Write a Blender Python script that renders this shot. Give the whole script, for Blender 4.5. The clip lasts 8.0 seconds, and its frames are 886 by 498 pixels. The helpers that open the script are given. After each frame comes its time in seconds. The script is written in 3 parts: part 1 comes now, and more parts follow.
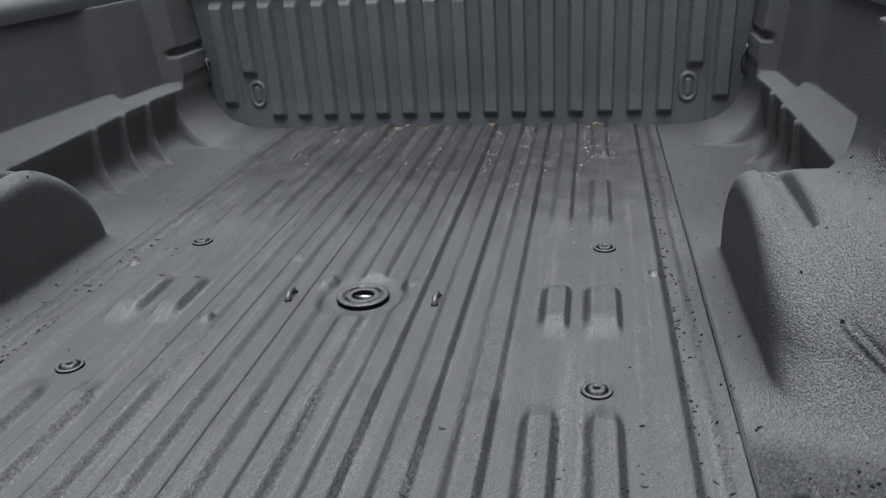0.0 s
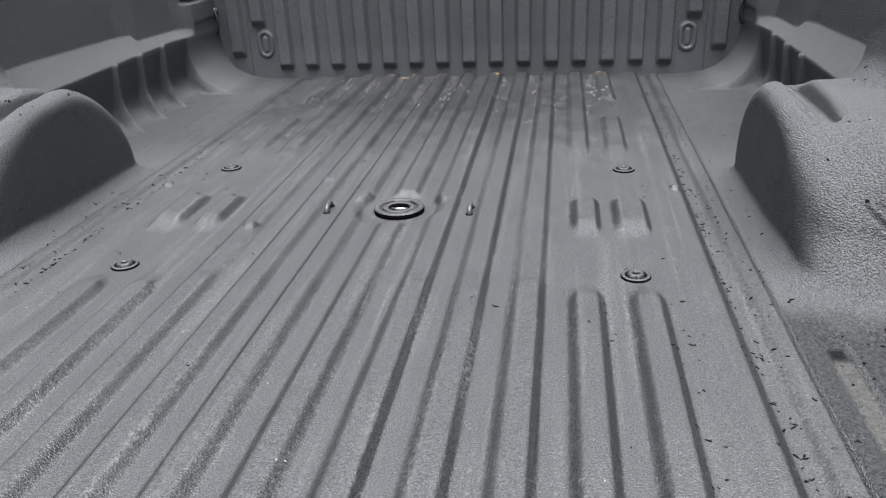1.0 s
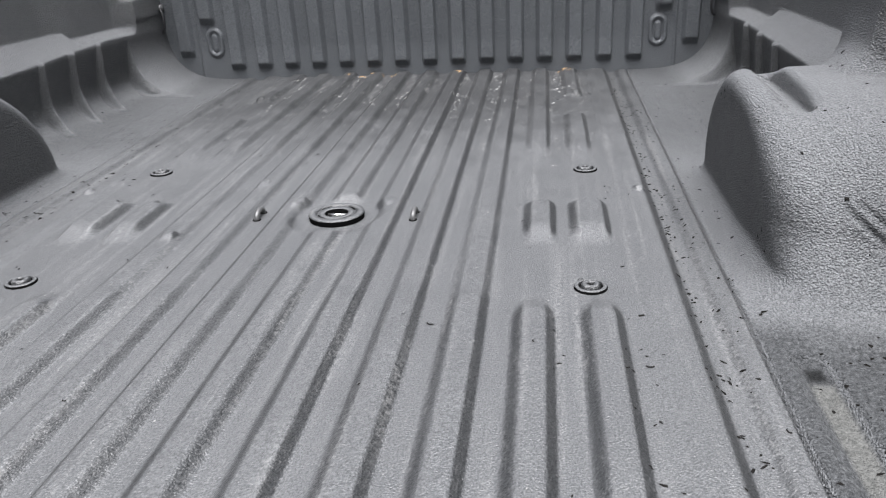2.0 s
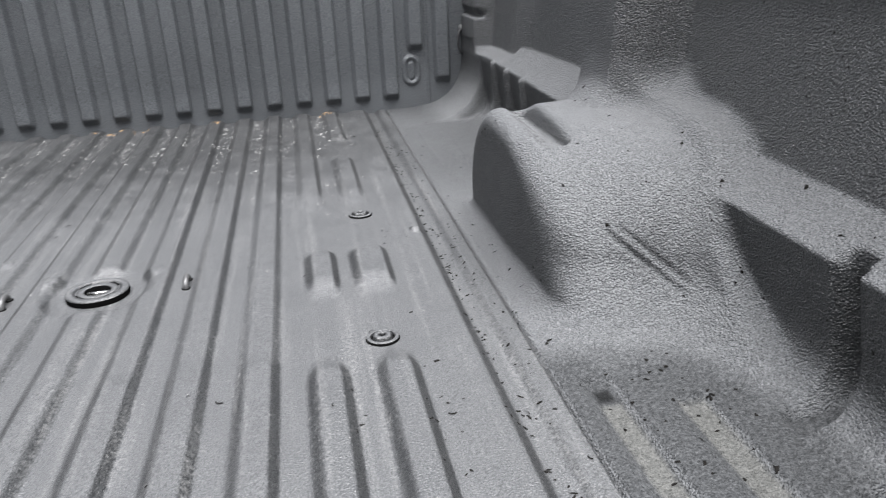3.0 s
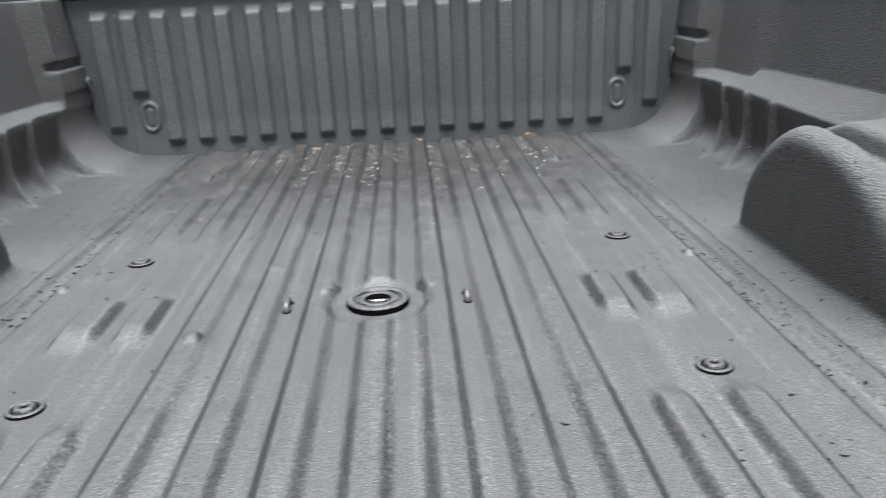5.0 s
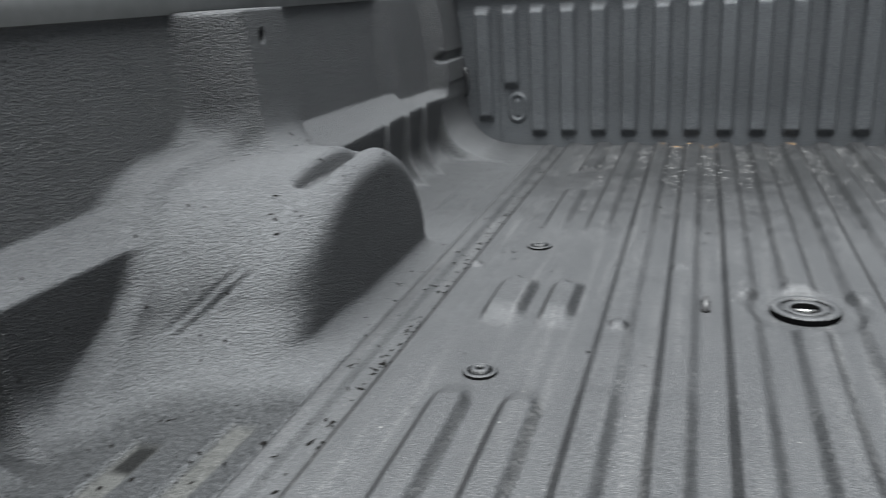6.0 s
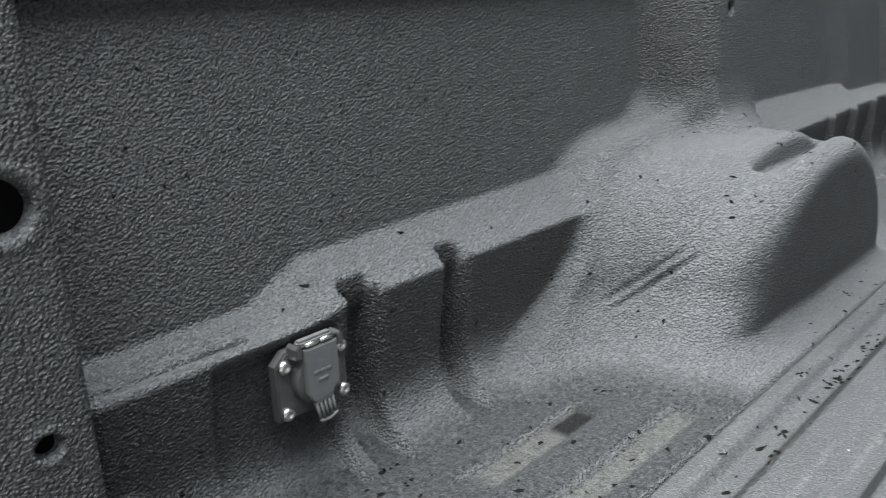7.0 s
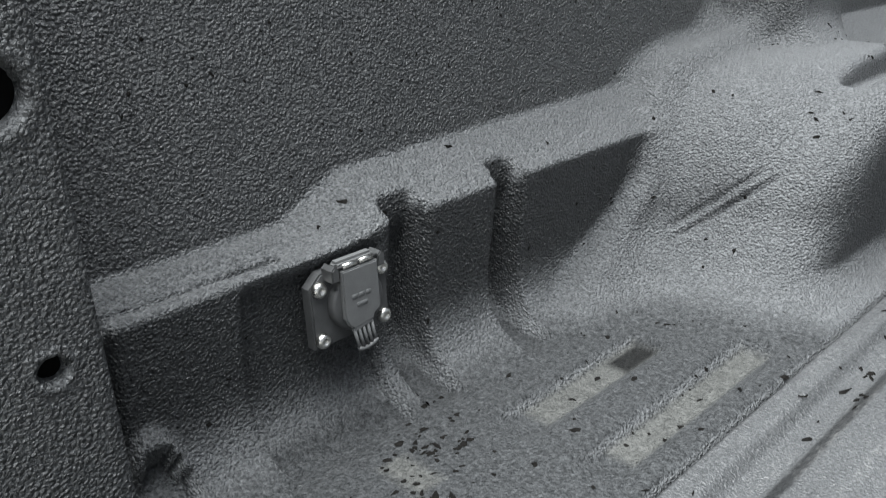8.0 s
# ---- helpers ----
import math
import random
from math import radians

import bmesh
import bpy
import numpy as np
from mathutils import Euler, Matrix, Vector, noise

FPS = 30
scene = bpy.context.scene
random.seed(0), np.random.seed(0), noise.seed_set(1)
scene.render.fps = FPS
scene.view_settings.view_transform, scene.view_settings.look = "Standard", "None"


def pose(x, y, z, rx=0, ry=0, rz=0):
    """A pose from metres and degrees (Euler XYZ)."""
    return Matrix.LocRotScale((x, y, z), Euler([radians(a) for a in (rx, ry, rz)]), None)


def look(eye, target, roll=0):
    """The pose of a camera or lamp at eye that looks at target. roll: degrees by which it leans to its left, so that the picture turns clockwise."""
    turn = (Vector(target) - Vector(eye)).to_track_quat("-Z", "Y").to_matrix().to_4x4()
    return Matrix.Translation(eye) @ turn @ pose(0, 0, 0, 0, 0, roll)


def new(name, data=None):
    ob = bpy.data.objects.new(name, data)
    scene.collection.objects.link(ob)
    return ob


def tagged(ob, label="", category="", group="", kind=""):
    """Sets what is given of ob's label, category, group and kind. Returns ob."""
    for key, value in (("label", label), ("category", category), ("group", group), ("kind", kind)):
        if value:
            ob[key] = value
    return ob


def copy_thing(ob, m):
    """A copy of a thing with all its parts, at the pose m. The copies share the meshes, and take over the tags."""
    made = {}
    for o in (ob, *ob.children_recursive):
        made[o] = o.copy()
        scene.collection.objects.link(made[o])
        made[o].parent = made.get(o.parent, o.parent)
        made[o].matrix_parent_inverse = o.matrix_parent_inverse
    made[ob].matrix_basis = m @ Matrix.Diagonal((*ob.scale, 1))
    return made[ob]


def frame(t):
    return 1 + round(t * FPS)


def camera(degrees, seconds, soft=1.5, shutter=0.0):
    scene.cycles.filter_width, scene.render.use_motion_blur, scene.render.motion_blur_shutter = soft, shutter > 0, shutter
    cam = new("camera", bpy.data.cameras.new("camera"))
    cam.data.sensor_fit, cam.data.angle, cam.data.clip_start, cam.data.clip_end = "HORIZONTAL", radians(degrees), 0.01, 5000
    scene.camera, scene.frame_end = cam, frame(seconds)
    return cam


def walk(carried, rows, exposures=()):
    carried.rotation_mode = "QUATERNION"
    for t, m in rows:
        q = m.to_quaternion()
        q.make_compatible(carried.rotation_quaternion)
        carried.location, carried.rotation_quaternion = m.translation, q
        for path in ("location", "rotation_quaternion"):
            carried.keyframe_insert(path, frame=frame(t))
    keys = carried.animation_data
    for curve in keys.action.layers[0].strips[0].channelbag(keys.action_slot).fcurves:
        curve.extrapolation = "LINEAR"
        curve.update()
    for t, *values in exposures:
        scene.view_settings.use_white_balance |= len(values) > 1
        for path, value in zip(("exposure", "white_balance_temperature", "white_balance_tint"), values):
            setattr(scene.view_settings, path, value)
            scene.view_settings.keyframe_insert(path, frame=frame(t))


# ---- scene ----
cam = camera(57.3, 8.0, soft=1.1, shutter=0.25)
PATH = [
    (0, (0.404, -1.286, 0.639), (0.049, 0.528, -0.125), -3.3),
    (0.5, (0.328, -1.384, 0.583), (0.012, 0.433, -0.19), -3.3),
    (1, (0.301, -1.423, 0.536), (0.019, 0.393, -0.252), -2.5),
    (2.3, (0.3690, -1.2630, 0.4804), (0.1530, 0.6100, -0.2990), -3.5),
    (2.5, (0.371, -1.263, 0.496), (0.272, 0.591, -0.248), -4.2),
    (3, (0.3476, -1.2485, 0.4956), (0.6636, 0.6857, -0.2604), -3.2),
    (3.5, (0.3024, -1.2212, 0.4956), (0.7381, 0.7067, -0.2152), -3.3),
    (4, (0.251, -1.1907, 0.482), (0.7077, 0.735, -0.2195), -3.2),
    (4.2, (0.2195, -1.1813, 0.4757), (0.6762, 0.7508, -0.2111), -2.9),
    (5.3, (-0.0021, -1.1561, 0.4662), (-0.1323, 0.8316, -0.1974), -2.9),
    (5.5, (-0.0462, -1.1623, 0.4704), (-0.293, 0.8169, -0.1858), -2.9),
    (6, (-0.1575, -1.1886, 0.4683), (-0.777, 0.714, -0.1691), -3.1),
    (6.5, (-0.2394, -1.2138, 0.4526), (-1.3493, 0.461, -0.1607), -3),
    (7, (-0.2877, -1.2148, 0.44), (-1.6705, 0.2415, -0.1733), -2.5),
    (7.5, (-0.3381, -1.1749, 0.4032), (-1.7756, 0.209, -0.252), -2),
    (8, (-0.3434, -1.1718, 0.4022), (-1.7661, 0.1659, -0.3717), -2.6),
]
walk(cam, [(t, look(eye, target, roll)) for t, eye, target, roll in PATH], [(0, 0.52, 6400, 12), (1, 0.98, 6570, 13), (2.5, 1.40, 6600, 14), (3.5, 1.44, 6650, 12), (4.2, 1.40, 6640, 12), (5.5, 1.23, 6640, 10), (6, 0.9, 6500, 9), (6.5, 0.82, 6500, 7), (7, 1.16, 6500, 8), (7.5, 1.22, 6500, 8), (8, 1.15, 6500, 8)])

# ---- light ----
SUN_ELEVATION, SUN_TURN = 80, 176
world = bpy.data.worlds.new("sky")
scene.world = world
world.use_nodes = True
wn = world.node_tree.nodes
sky = wn.new("ShaderNodeTexSky")
sky.sky_type = "NISHITA"
sky.sun_disc = False
sky.sun_elevation, sky.sun_rotation = radians(SUN_ELEVATION), radians(SUN_TURN)
sky.dust_density, sky.air_density, sky.ozone_density = 3.0, 1.0, 1.0
cloud = wn.new("ShaderNodeHueSaturation")
cloud.inputs["Saturation"].default_value = 0.4
world.node_tree.links.new(sky.outputs[0], cloud.inputs["Color"])
world.node_tree.links.new(cloud.outputs[0], wn["Background"].inputs["Color"])
wn["Background"].inputs["Strength"].default_value = 0.058
sun = new("sun", bpy.data.lights.new("sun", "SUN"))
sun.data.energy, sun.data.angle, sun.data.color = 5.4, radians(62), (0.945, 0.978, 1.0)
sun.matrix_world = look((3 * math.sin(radians(SUN_TURN)) / math.tan(radians(SUN_ELEVATION)), 3 * math.cos(radians(SUN_TURN)) / math.tan(radians(SUN_ELEVATION)), 3), (0, 0, 0))


# ---- materials ----
def material(name, colour, rough, metal=0.0):
    m = bpy.data.materials.new(name)
    m.use_nodes = True
    n, l = m.node_tree.nodes, m.node_tree.links
    b = n["Principled BSDF"]
    b.inputs["Base Color"].default_value = (*colour, 1)
    b.inputs["Roughness"].default_value = rough
    b.inputs["Metallic"].default_value = metal
    return m, n, l, b


def coords(n, l, scale=(1, 1, 1)):
    tc, mp = n.new("ShaderNodeTexCoord"), n.new("ShaderNodeMapping")
    mp.inputs["Scale"].default_value = scale
    l.new(tc.outputs["Object"], mp.inputs["Vector"])
    return mp.outputs["Vector"]


def noise_tex(n, l, vec, scale, detail=3.0, rough=0.55):
    t = n.new("ShaderNodeTexNoise")
    t.inputs["Scale"].default_value, t.inputs["Detail"].default_value, t.inputs["Roughness"].default_value = scale, detail, rough
    l.new(vec, t.inputs["Vector"])
    return t.outputs["Fac"]


def ramp(n, l, fac, stops):
    r = n.new("ShaderNodeValToRGB")
    e = r.color_ramp.elements
    for i, (p, c) in enumerate(stops):
        if i >= 2:
            e.new(p)
        e[i].position, e[i].color = p, (c, c, c, 1) if isinstance(c, float) else (*c, 1)
    l.new(fac, r.inputs["Fac"])
    return r.outputs["Color"]


def mix(n, l, kind, fac, a, b):
    x = n.new("ShaderNodeMix")
    x.data_type, x.blend_type = "RGBA", kind
    for sock, v in ((x.inputs[0], fac), (x.inputs[6], a), (x.inputs[7], b)):
        if isinstance(v, (int, float)):
            sock.default_value = v
        elif isinstance(v, tuple):
            sock.default_value = (*v, 1)
        else:
            l.new(v, sock)
    return x.outputs[2]


def maths(n, l, op, a, b):
    x = n.new("ShaderNodeMath")
    x.operation = op
    for sock, v in zip(x.inputs, (a, b)):
        if isinstance(v, (int, float)):
            sock.default_value = v
        else:
            l.new(v, sock)
    return x.outputs[0]


def liner(name, base, dust, pebble_scale, relief, floor=False, mud=(), rough=0.39, gloss=1.6, lit_film=0.7, lit_tone=0.075, lie_low=0.66, lie_full=0.84, nubs=0.12, fray=1.0):
    """Sprayed polyurethane bed liner: pebbled dark grey, faded and dusty in places."""
    dull = None
    tint = (base * 0.93, base, base * 1.06)
    m, n, l, b = material(name, tint, 0.45)
    v = coords(n, l)
    fade = noise_tex(n, l, v, 3.0, 4)
    fine = noise_tex(n, l, v, 420, 2)
    speck = noise_tex(n, l, v, 170, 3, 0.7)
    blot = noise_tex(n, l, v, 11, 5, 0.65)
    col = mix(n, l, "MIX", ramp(n, l, fade, ((0.3, 0.0), (0.7, 1.0))), tuple(c * 0.86 for c in tint), tuple(c * 1.15 for c in tint))
    col = mix(n, l, "MULTIPLY", 0.8, col, ramp(n, l, fine, ((0.3, 0.45), (0.7, 1.55))))
    # pale dust film, thinner on steep flanks; overhead light is painted in by slope
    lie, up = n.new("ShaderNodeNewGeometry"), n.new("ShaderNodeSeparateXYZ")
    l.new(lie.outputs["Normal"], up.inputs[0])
    lit_share = maths(n, l, "ADD", up.outputs[2], maths(n, l, "ADD", maths(n, l, "MULTIPLY", maths(n, l, "SUBTRACT", speck, 0.5), 0.20 * fray), maths(n, l, "MULTIPLY", maths(n, l, "SUBTRACT", blot, 0.5), 0.10 * fray)))
    lit_share = ramp(n, l, lit_share, ((lie_low, 0.0), (lie_full, 1.0)))
    pale = mix(n, l, "MULTIPLY", 0.8, (lit_tone * 0.97, lit_tone, lit_tone * 1.03), ramp(n, l, fine, ((0.3, 0.6), (0.7, 1.4))))
    col = mix(n, l, "MIX", maths(n, l, "MULTIPLY", lit_share, lit_film), col, pale)
    if floor:
        # scuffed streaks that run with the load
        streak = noise_tex(n, l, coords(n, l, (55, 1.6, 1)), 1.0, 4, 0.6)
        col = mix(n, l, "MIX", maths(n, l, "MULTIPLY", ramp(n, l, streak, ((0.52, 0.0), (0.72, 1.0))), maths(n, l, "MULTIPLY", ramp(n, l, speck, ((0.42, 0.0), (0.64, 1.0))), 0.5)), col, (0.20, 0.199, 0.195))
        # ragged cloud: mottled soil plus the front panel's dark reflection painted in
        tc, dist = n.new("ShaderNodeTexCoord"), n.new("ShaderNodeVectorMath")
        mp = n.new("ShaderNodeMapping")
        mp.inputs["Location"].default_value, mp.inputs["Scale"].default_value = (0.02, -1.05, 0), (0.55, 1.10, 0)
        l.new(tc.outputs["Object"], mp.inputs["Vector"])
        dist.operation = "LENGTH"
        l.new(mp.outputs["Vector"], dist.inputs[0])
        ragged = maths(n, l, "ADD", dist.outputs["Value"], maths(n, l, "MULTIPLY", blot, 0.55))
        soil_reflection = ramp(n, l, ragged, ((0.42, 1.0), (1.12, 0.0)))
        dull = soil_reflection
        col = mix(n, l, "MIX", maths(n, l, "MULTIPLY", soil_reflection, 0.75), col, (0.014, 0.0145, 0.015))
    salt = noise_tex(n, l, v, 800, 1.5)
    col = mix(n, l, "MIX", maths(n, l, "MULTIPLY", ramp(n, l, salt, ((0.60, 0.0), (0.70, 1.0))), 0.5 if floor else 0.15), col, (0.17, 0.17, 0.168))
    d = maths(n, l, "MULTIPLY", ramp(n, l, speck, ((0.58, 0.0), (0.74, 1.0))), ramp(n, l, blot, ((0.40, 0.0), (0.65, 1.0))))
    col = mix(n, l, "MIX", maths(n, l, "MULTIPLY", d, dust), col, (0.16, 0.16, 0.158))
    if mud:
        # darker speckled tone on the low, level floor beside the strips
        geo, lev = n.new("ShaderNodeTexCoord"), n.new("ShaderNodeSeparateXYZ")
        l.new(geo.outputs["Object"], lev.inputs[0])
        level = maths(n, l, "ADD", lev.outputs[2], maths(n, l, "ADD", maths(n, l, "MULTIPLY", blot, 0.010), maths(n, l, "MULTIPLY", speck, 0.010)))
        low_dark = ramp(n, l, maths(n, l, "MULTIPLY", level, 30.0), ((0.34, 1.0), (0.70, 0.0)))
        low_dark = maths(n, l, "MULTIPLY", low_dark, ramp(n, l, up.outputs[2], ((0.62, 0.0), (0.86, 1.0))))
        low_dark = maths(n, l, "MULTIPLY", low_dark, ramp(n, l, maths(n, l, "MULTIPLY", maths(n, l, "ADD", lev.outputs[1], 1.2), 0.4), ((0.316, 1.0), (0.338, 0.0), (0.54, 0.0), (0.68, 0.75))))
        dull = low_dark
        col = mix(n, l, "MIX", maths(n, l, "MULTIPLY", maths(n, l, "MULTIPLY", low_dark, ramp(n, l, speck, ((0.38, 1.0), (0.62, 0.40)))), 0.68), col, (0.0110, 0.0117, 0.0123))
        # dried mud left lying in the recesses beside the arches
        tc, xyz = n.new("ShaderNodeTexCoord"), n.new("ShaderNodeSeparateXYZ")
        l.new(tc.outputs["Object"], xyz.inputs[0])
        masks = []
        for x0, x1, y0, y1 in mud:
            m1 = None
            for axis_out, lo, hi, soft in ((xyz.outputs[0], x0, x1, 0.006), (xyz.outputs[1], y0, y1, 0.012)):
                for sign, edge in ((1, lo), (-1, hi)):
                    e = maths(n, l, "MULTIPLY", maths(n, l, "SUBTRACT", axis_out, edge), sign / soft)
                    e = maths(n, l, "ADD", e, maths(n, l, "MULTIPLY", maths(n, l, "SUBTRACT", speck, 0.5), 1.0))
                    m1 = e if m1 is None else maths(n, l, "MINIMUM", m1, e)
            masks.append(m1)
        bare, total = masks[0], masks[2]
        bare = maths(n, l, "MAXIMUM", bare, masks[1])
        for m1 in masks[3:]:
            total = maths(n, l, "MAXIMUM", total, m1)
        crust = ramp(n, l, total, ((0.0, 0.0), (1.0, 1.0)))
        brown = mix(n, l, "MIX", ramp(n, l, speck, ((0.35, 0.0), (0.65, 1.0))), (0.082, 0.083, 0.079), (0.125, 0.125, 0.119))
        col = mix(n, l, "MIX", maths(n, l, "MULTIPLY", crust, 0.9), col, brown)
        damp = ramp(n, l, bare, ((0.0, 0.0), (1.0, 1.0)))
        dull = maths(n, l, "MAXIMUM", dull, damp)
        col = mix(n, l, "MIX", maths(n, l, "MULTIPLY", damp, 0.9), col, (0.0075, 0.0078, 0.008))
    l.new(col, b.inputs["Base Color"])
    l.new(ramp(n, l, blot, ((0.3, rough), (0.75, rough + 0.11))), b.inputs["Roughness"])
    b.inputs["Specular IOR Level"].default_value = 0.9
    sheen = ramp(n, l, fine, ((0.32, 0.35), (0.68, 1.0)))
    if dull is not None:
        sheen = maths(n, l, "MULTIPLY", sheen, maths(n, l, "SUBTRACT", 1.0, maths(n, l, "MULTIPLY", dull, 0.8)))
    l.new(maths(n, l, "MULTIPLY", sheen, gloss), b.inputs["Specular IOR Level"])
    pebble = noise_tex(n, l, v, pebble_scale, 2.5, 0.55)
    wide = noise_tex(n, l, v, pebble_scale * 0.4, 2, 0.5)
    cell = n.new("ShaderNodeTexVoronoi")
    cell.inputs["Scale"].default_value = pebble_scale * 0.75
    warp = n.new("ShaderNodeVectorMath")
    warp.operation = "MULTIPLY_ADD"
    swirl = n.new("ShaderNodeTexNoise")
    swirl.inputs["Scale"].default_value = pebble_scale * 0.5
    l.new(v, swirl.inputs["Vector"])
    l.new(swirl.outputs["Color"], warp.inputs[0])
    warp.inputs[1].default_value = (1.6 / pebble_scale,) * 3
    l.new(v, warp.inputs[2])
    l.new(warp.outputs[0], cell.inputs["Vector"])
    nub = ramp(n, l, cell.outputs["Distance"], ((0.12, 1.0), (0.62, 0.0)))
    h = maths(n, l, "ADD", maths(n, l, "MULTIPLY", pebble, 0.8), maths(n, l, "ADD", maths(n, l, "MULTIPLY", wide, 0.15), maths(n, l, "MULTIPLY", nub, nubs)))
    bump = n.new("ShaderNodeBump")
    bump.inputs["Strength"].default_value, bump.inputs["Distance"].default_value = 1.0, relief
    l.new(h, bump.inputs["Height"])
    l.new(bump.outputs["Normal"], b.inputs["Normal"])
    return m


def plain(name, colour, rough, metal=0.0, grain=60, vary=0.15, bump=0.0003, gloss=0.5):
    m, n, l, b = material(name, colour, rough, metal)
    b.inputs["Specular IOR Level"].default_value = gloss
    v = coords(n, l)
    f = noise_tex(n, l, v, grain, 4, 0.6)
    lo, hi = tuple(c * (1 - vary) for c in colour), tuple(min(1, c * (1 + vary)) for c in colour)
    l.new(ramp(n, l, f, ((0.3, lo), (0.7, hi))), b.inputs["Base Color"])
    l.new(ramp(n, l, noise_tex(n, l, v, grain * 0.3, 3), ((0.3, rough * 0.8), (0.7, min(1.0, rough * 1.2)))), b.inputs["Roughness"])
    bp = n.new("ShaderNodeBump")
    bp.inputs["Strength"].default_value, bp.inputs["Distance"].default_value = 0.5, bump
    l.new(noise_tex(n, l, v, grain * 4, 3), bp.inputs["Height"])
    l.new(bp.outputs["Normal"], b.inputs["Normal"])
    return m


# one liner; panel tones differ to stand in for how each is lit
LINER_FLOOR = liner("liner_floor", 0.012, 0.8, 460, 0.0016, True, gloss=1.0, lit_film=0.80, lit_tone=0.062, lie_low=0.80, lie_full=0.935, fray=0.5)
LINER_SIDE = liner("liner_side", 0.025, 0.15, 430, 0.0050, rough=0.46, gloss=0.8, lit_film=0.88, lit_tone=0.112, lie_low=-0.05, lie_full=0.46, nubs=0.40, mud=((-0.753, -0.722, -0.580, -0.514), (0.638, 0.664, -0.50, -0.462), (-0.782, -0.728, -0.85, -0.812), (-0.757, -0.721, -0.70, -0.515), (-0.668, -0.634, -0.70, -0.455), (0.636, 0.667, -0.78, -0.495), (0.722, 0.757, -0.78, -0.515)))
LINER_FRONT = liner("liner_front", 0.088, 0.15, 460, 0.0016, gloss=1.1, lit_film=0.5)
RAIL_PAINT = plain("rail_paint", (0.20, 0.205, 0.205), 0.5, 0.0, 40, 0.08)
BLACK_PLASTIC = plain("black_plastic", (0.050, 0.051, 0.052), 0.5, 0, 90, 0.2)
GREY_PLASTIC = plain("grey_plastic", (0.105, 0.107, 0.108), 0.55, 0, 120, 0.12)
STEEL = plain("zinc_steel", (0.62, 0.61, 0.58), 0.28, 1.0, 300, 0.2)
DARK_STEEL = plain("dark_steel", (0.018, 0.018, 0.019), 0.55, 0.0, 200, 0.3)
LOOP_STEEL = plain("dull_zinc", (0.10, 0.10, 0.10), 0.45, 0.5, 200, 0.3)
VOID = plain("void_black", (0.004, 0.004, 0.004), 0.95, gloss=0.0)
CONCRETE = plain("concrete", (0.36, 0.355, 0.34), 0.85, 0, 6, 0.2, 0.002)


# ---- mesh helpers ----
def link_mesh(name, bm, mat, parent=None, label="", smooth=True):
    me = bpy.data.meshes.new(name)
    bmesh.ops.recalc_face_normals(bm, faces=bm.faces)
    bm.to_mesh(me)
    bm.free()
    me.materials.append(mat)
    if smooth:
        me.shade_smooth()
    ob = new(name, me)
    if parent:
        ob.parent = parent
    if label:
        ob["label"] = label
    return ob


part = link_mesh


def grid_mesh(name, P, mat, parent=None, label="", flip=False):
    """P: array (rows, columns, 3) of places; a smooth sheet of quads."""
    r, c = P.shape[:2]
    i = np.arange(r * c).reshape(r, c)
    q = np.stack([i[:-1, :-1], i[1:, :-1], i[1:, 1:], i[:-1, 1:]], -1).reshape(-1, 4)
    if flip:
        q = q[:, ::-1]
    me = bpy.data.meshes.new(name)
    me.from_pydata(P.reshape(-1, 3).tolist(), [], q.tolist())
    me.materials.append(mat)
    me.shade_smooth()
    ob = new(name, me)
    if parent:
        ob.parent = parent
    if label:
        ob["label"] = label
    return ob


def sstep(a, b, x):
    t = np.clip((x - a) / (b - a), 0, 1)
    return t * t * (3 - 2 * t)


def ease(a, b, x):
    """A ramp with lightly rounded ends."""
    t = np.clip((x - a) / (b - a), 0, 1)
    return 0.6 * t + 0.4 * t * t * (3 - 2 * t)


def bead(v, half, slope):
    """1 within half of 0, falling to 0 over slope outside it."""
    t = np.clip((np.abs(v) - half) / slope, 0, 1)
    return 1 - (0.6 * t + 0.4 * t * t * (3 - 2 * t))


def rib(ax, k):
    """Cross-section of floor rib k: steep outboard flank, easier inboard one."""
    u = ax - k * PITCH
    return np.where(u > 0, bead(u, 0.0152, 0.0140) if k else bead(u, 0.0120, 0.0180), bead(u, 0.0100, 0.0190) if k else bead(u, 0.0120, 0.0180))


def smin(a, b, k):
    h = np.maximum(k - np.abs(a - b), 0) / k
    return np.minimum(a, b) - h * h * k * 0.25


def smax(a, b, k):
    return -smin(-a, -b, k)


# ---- the bed: floor ----
REAR, FRONT = -1.16, 1.262
SEAM = 0.6025
PITCH = 0.0853
RIB = 0.0110


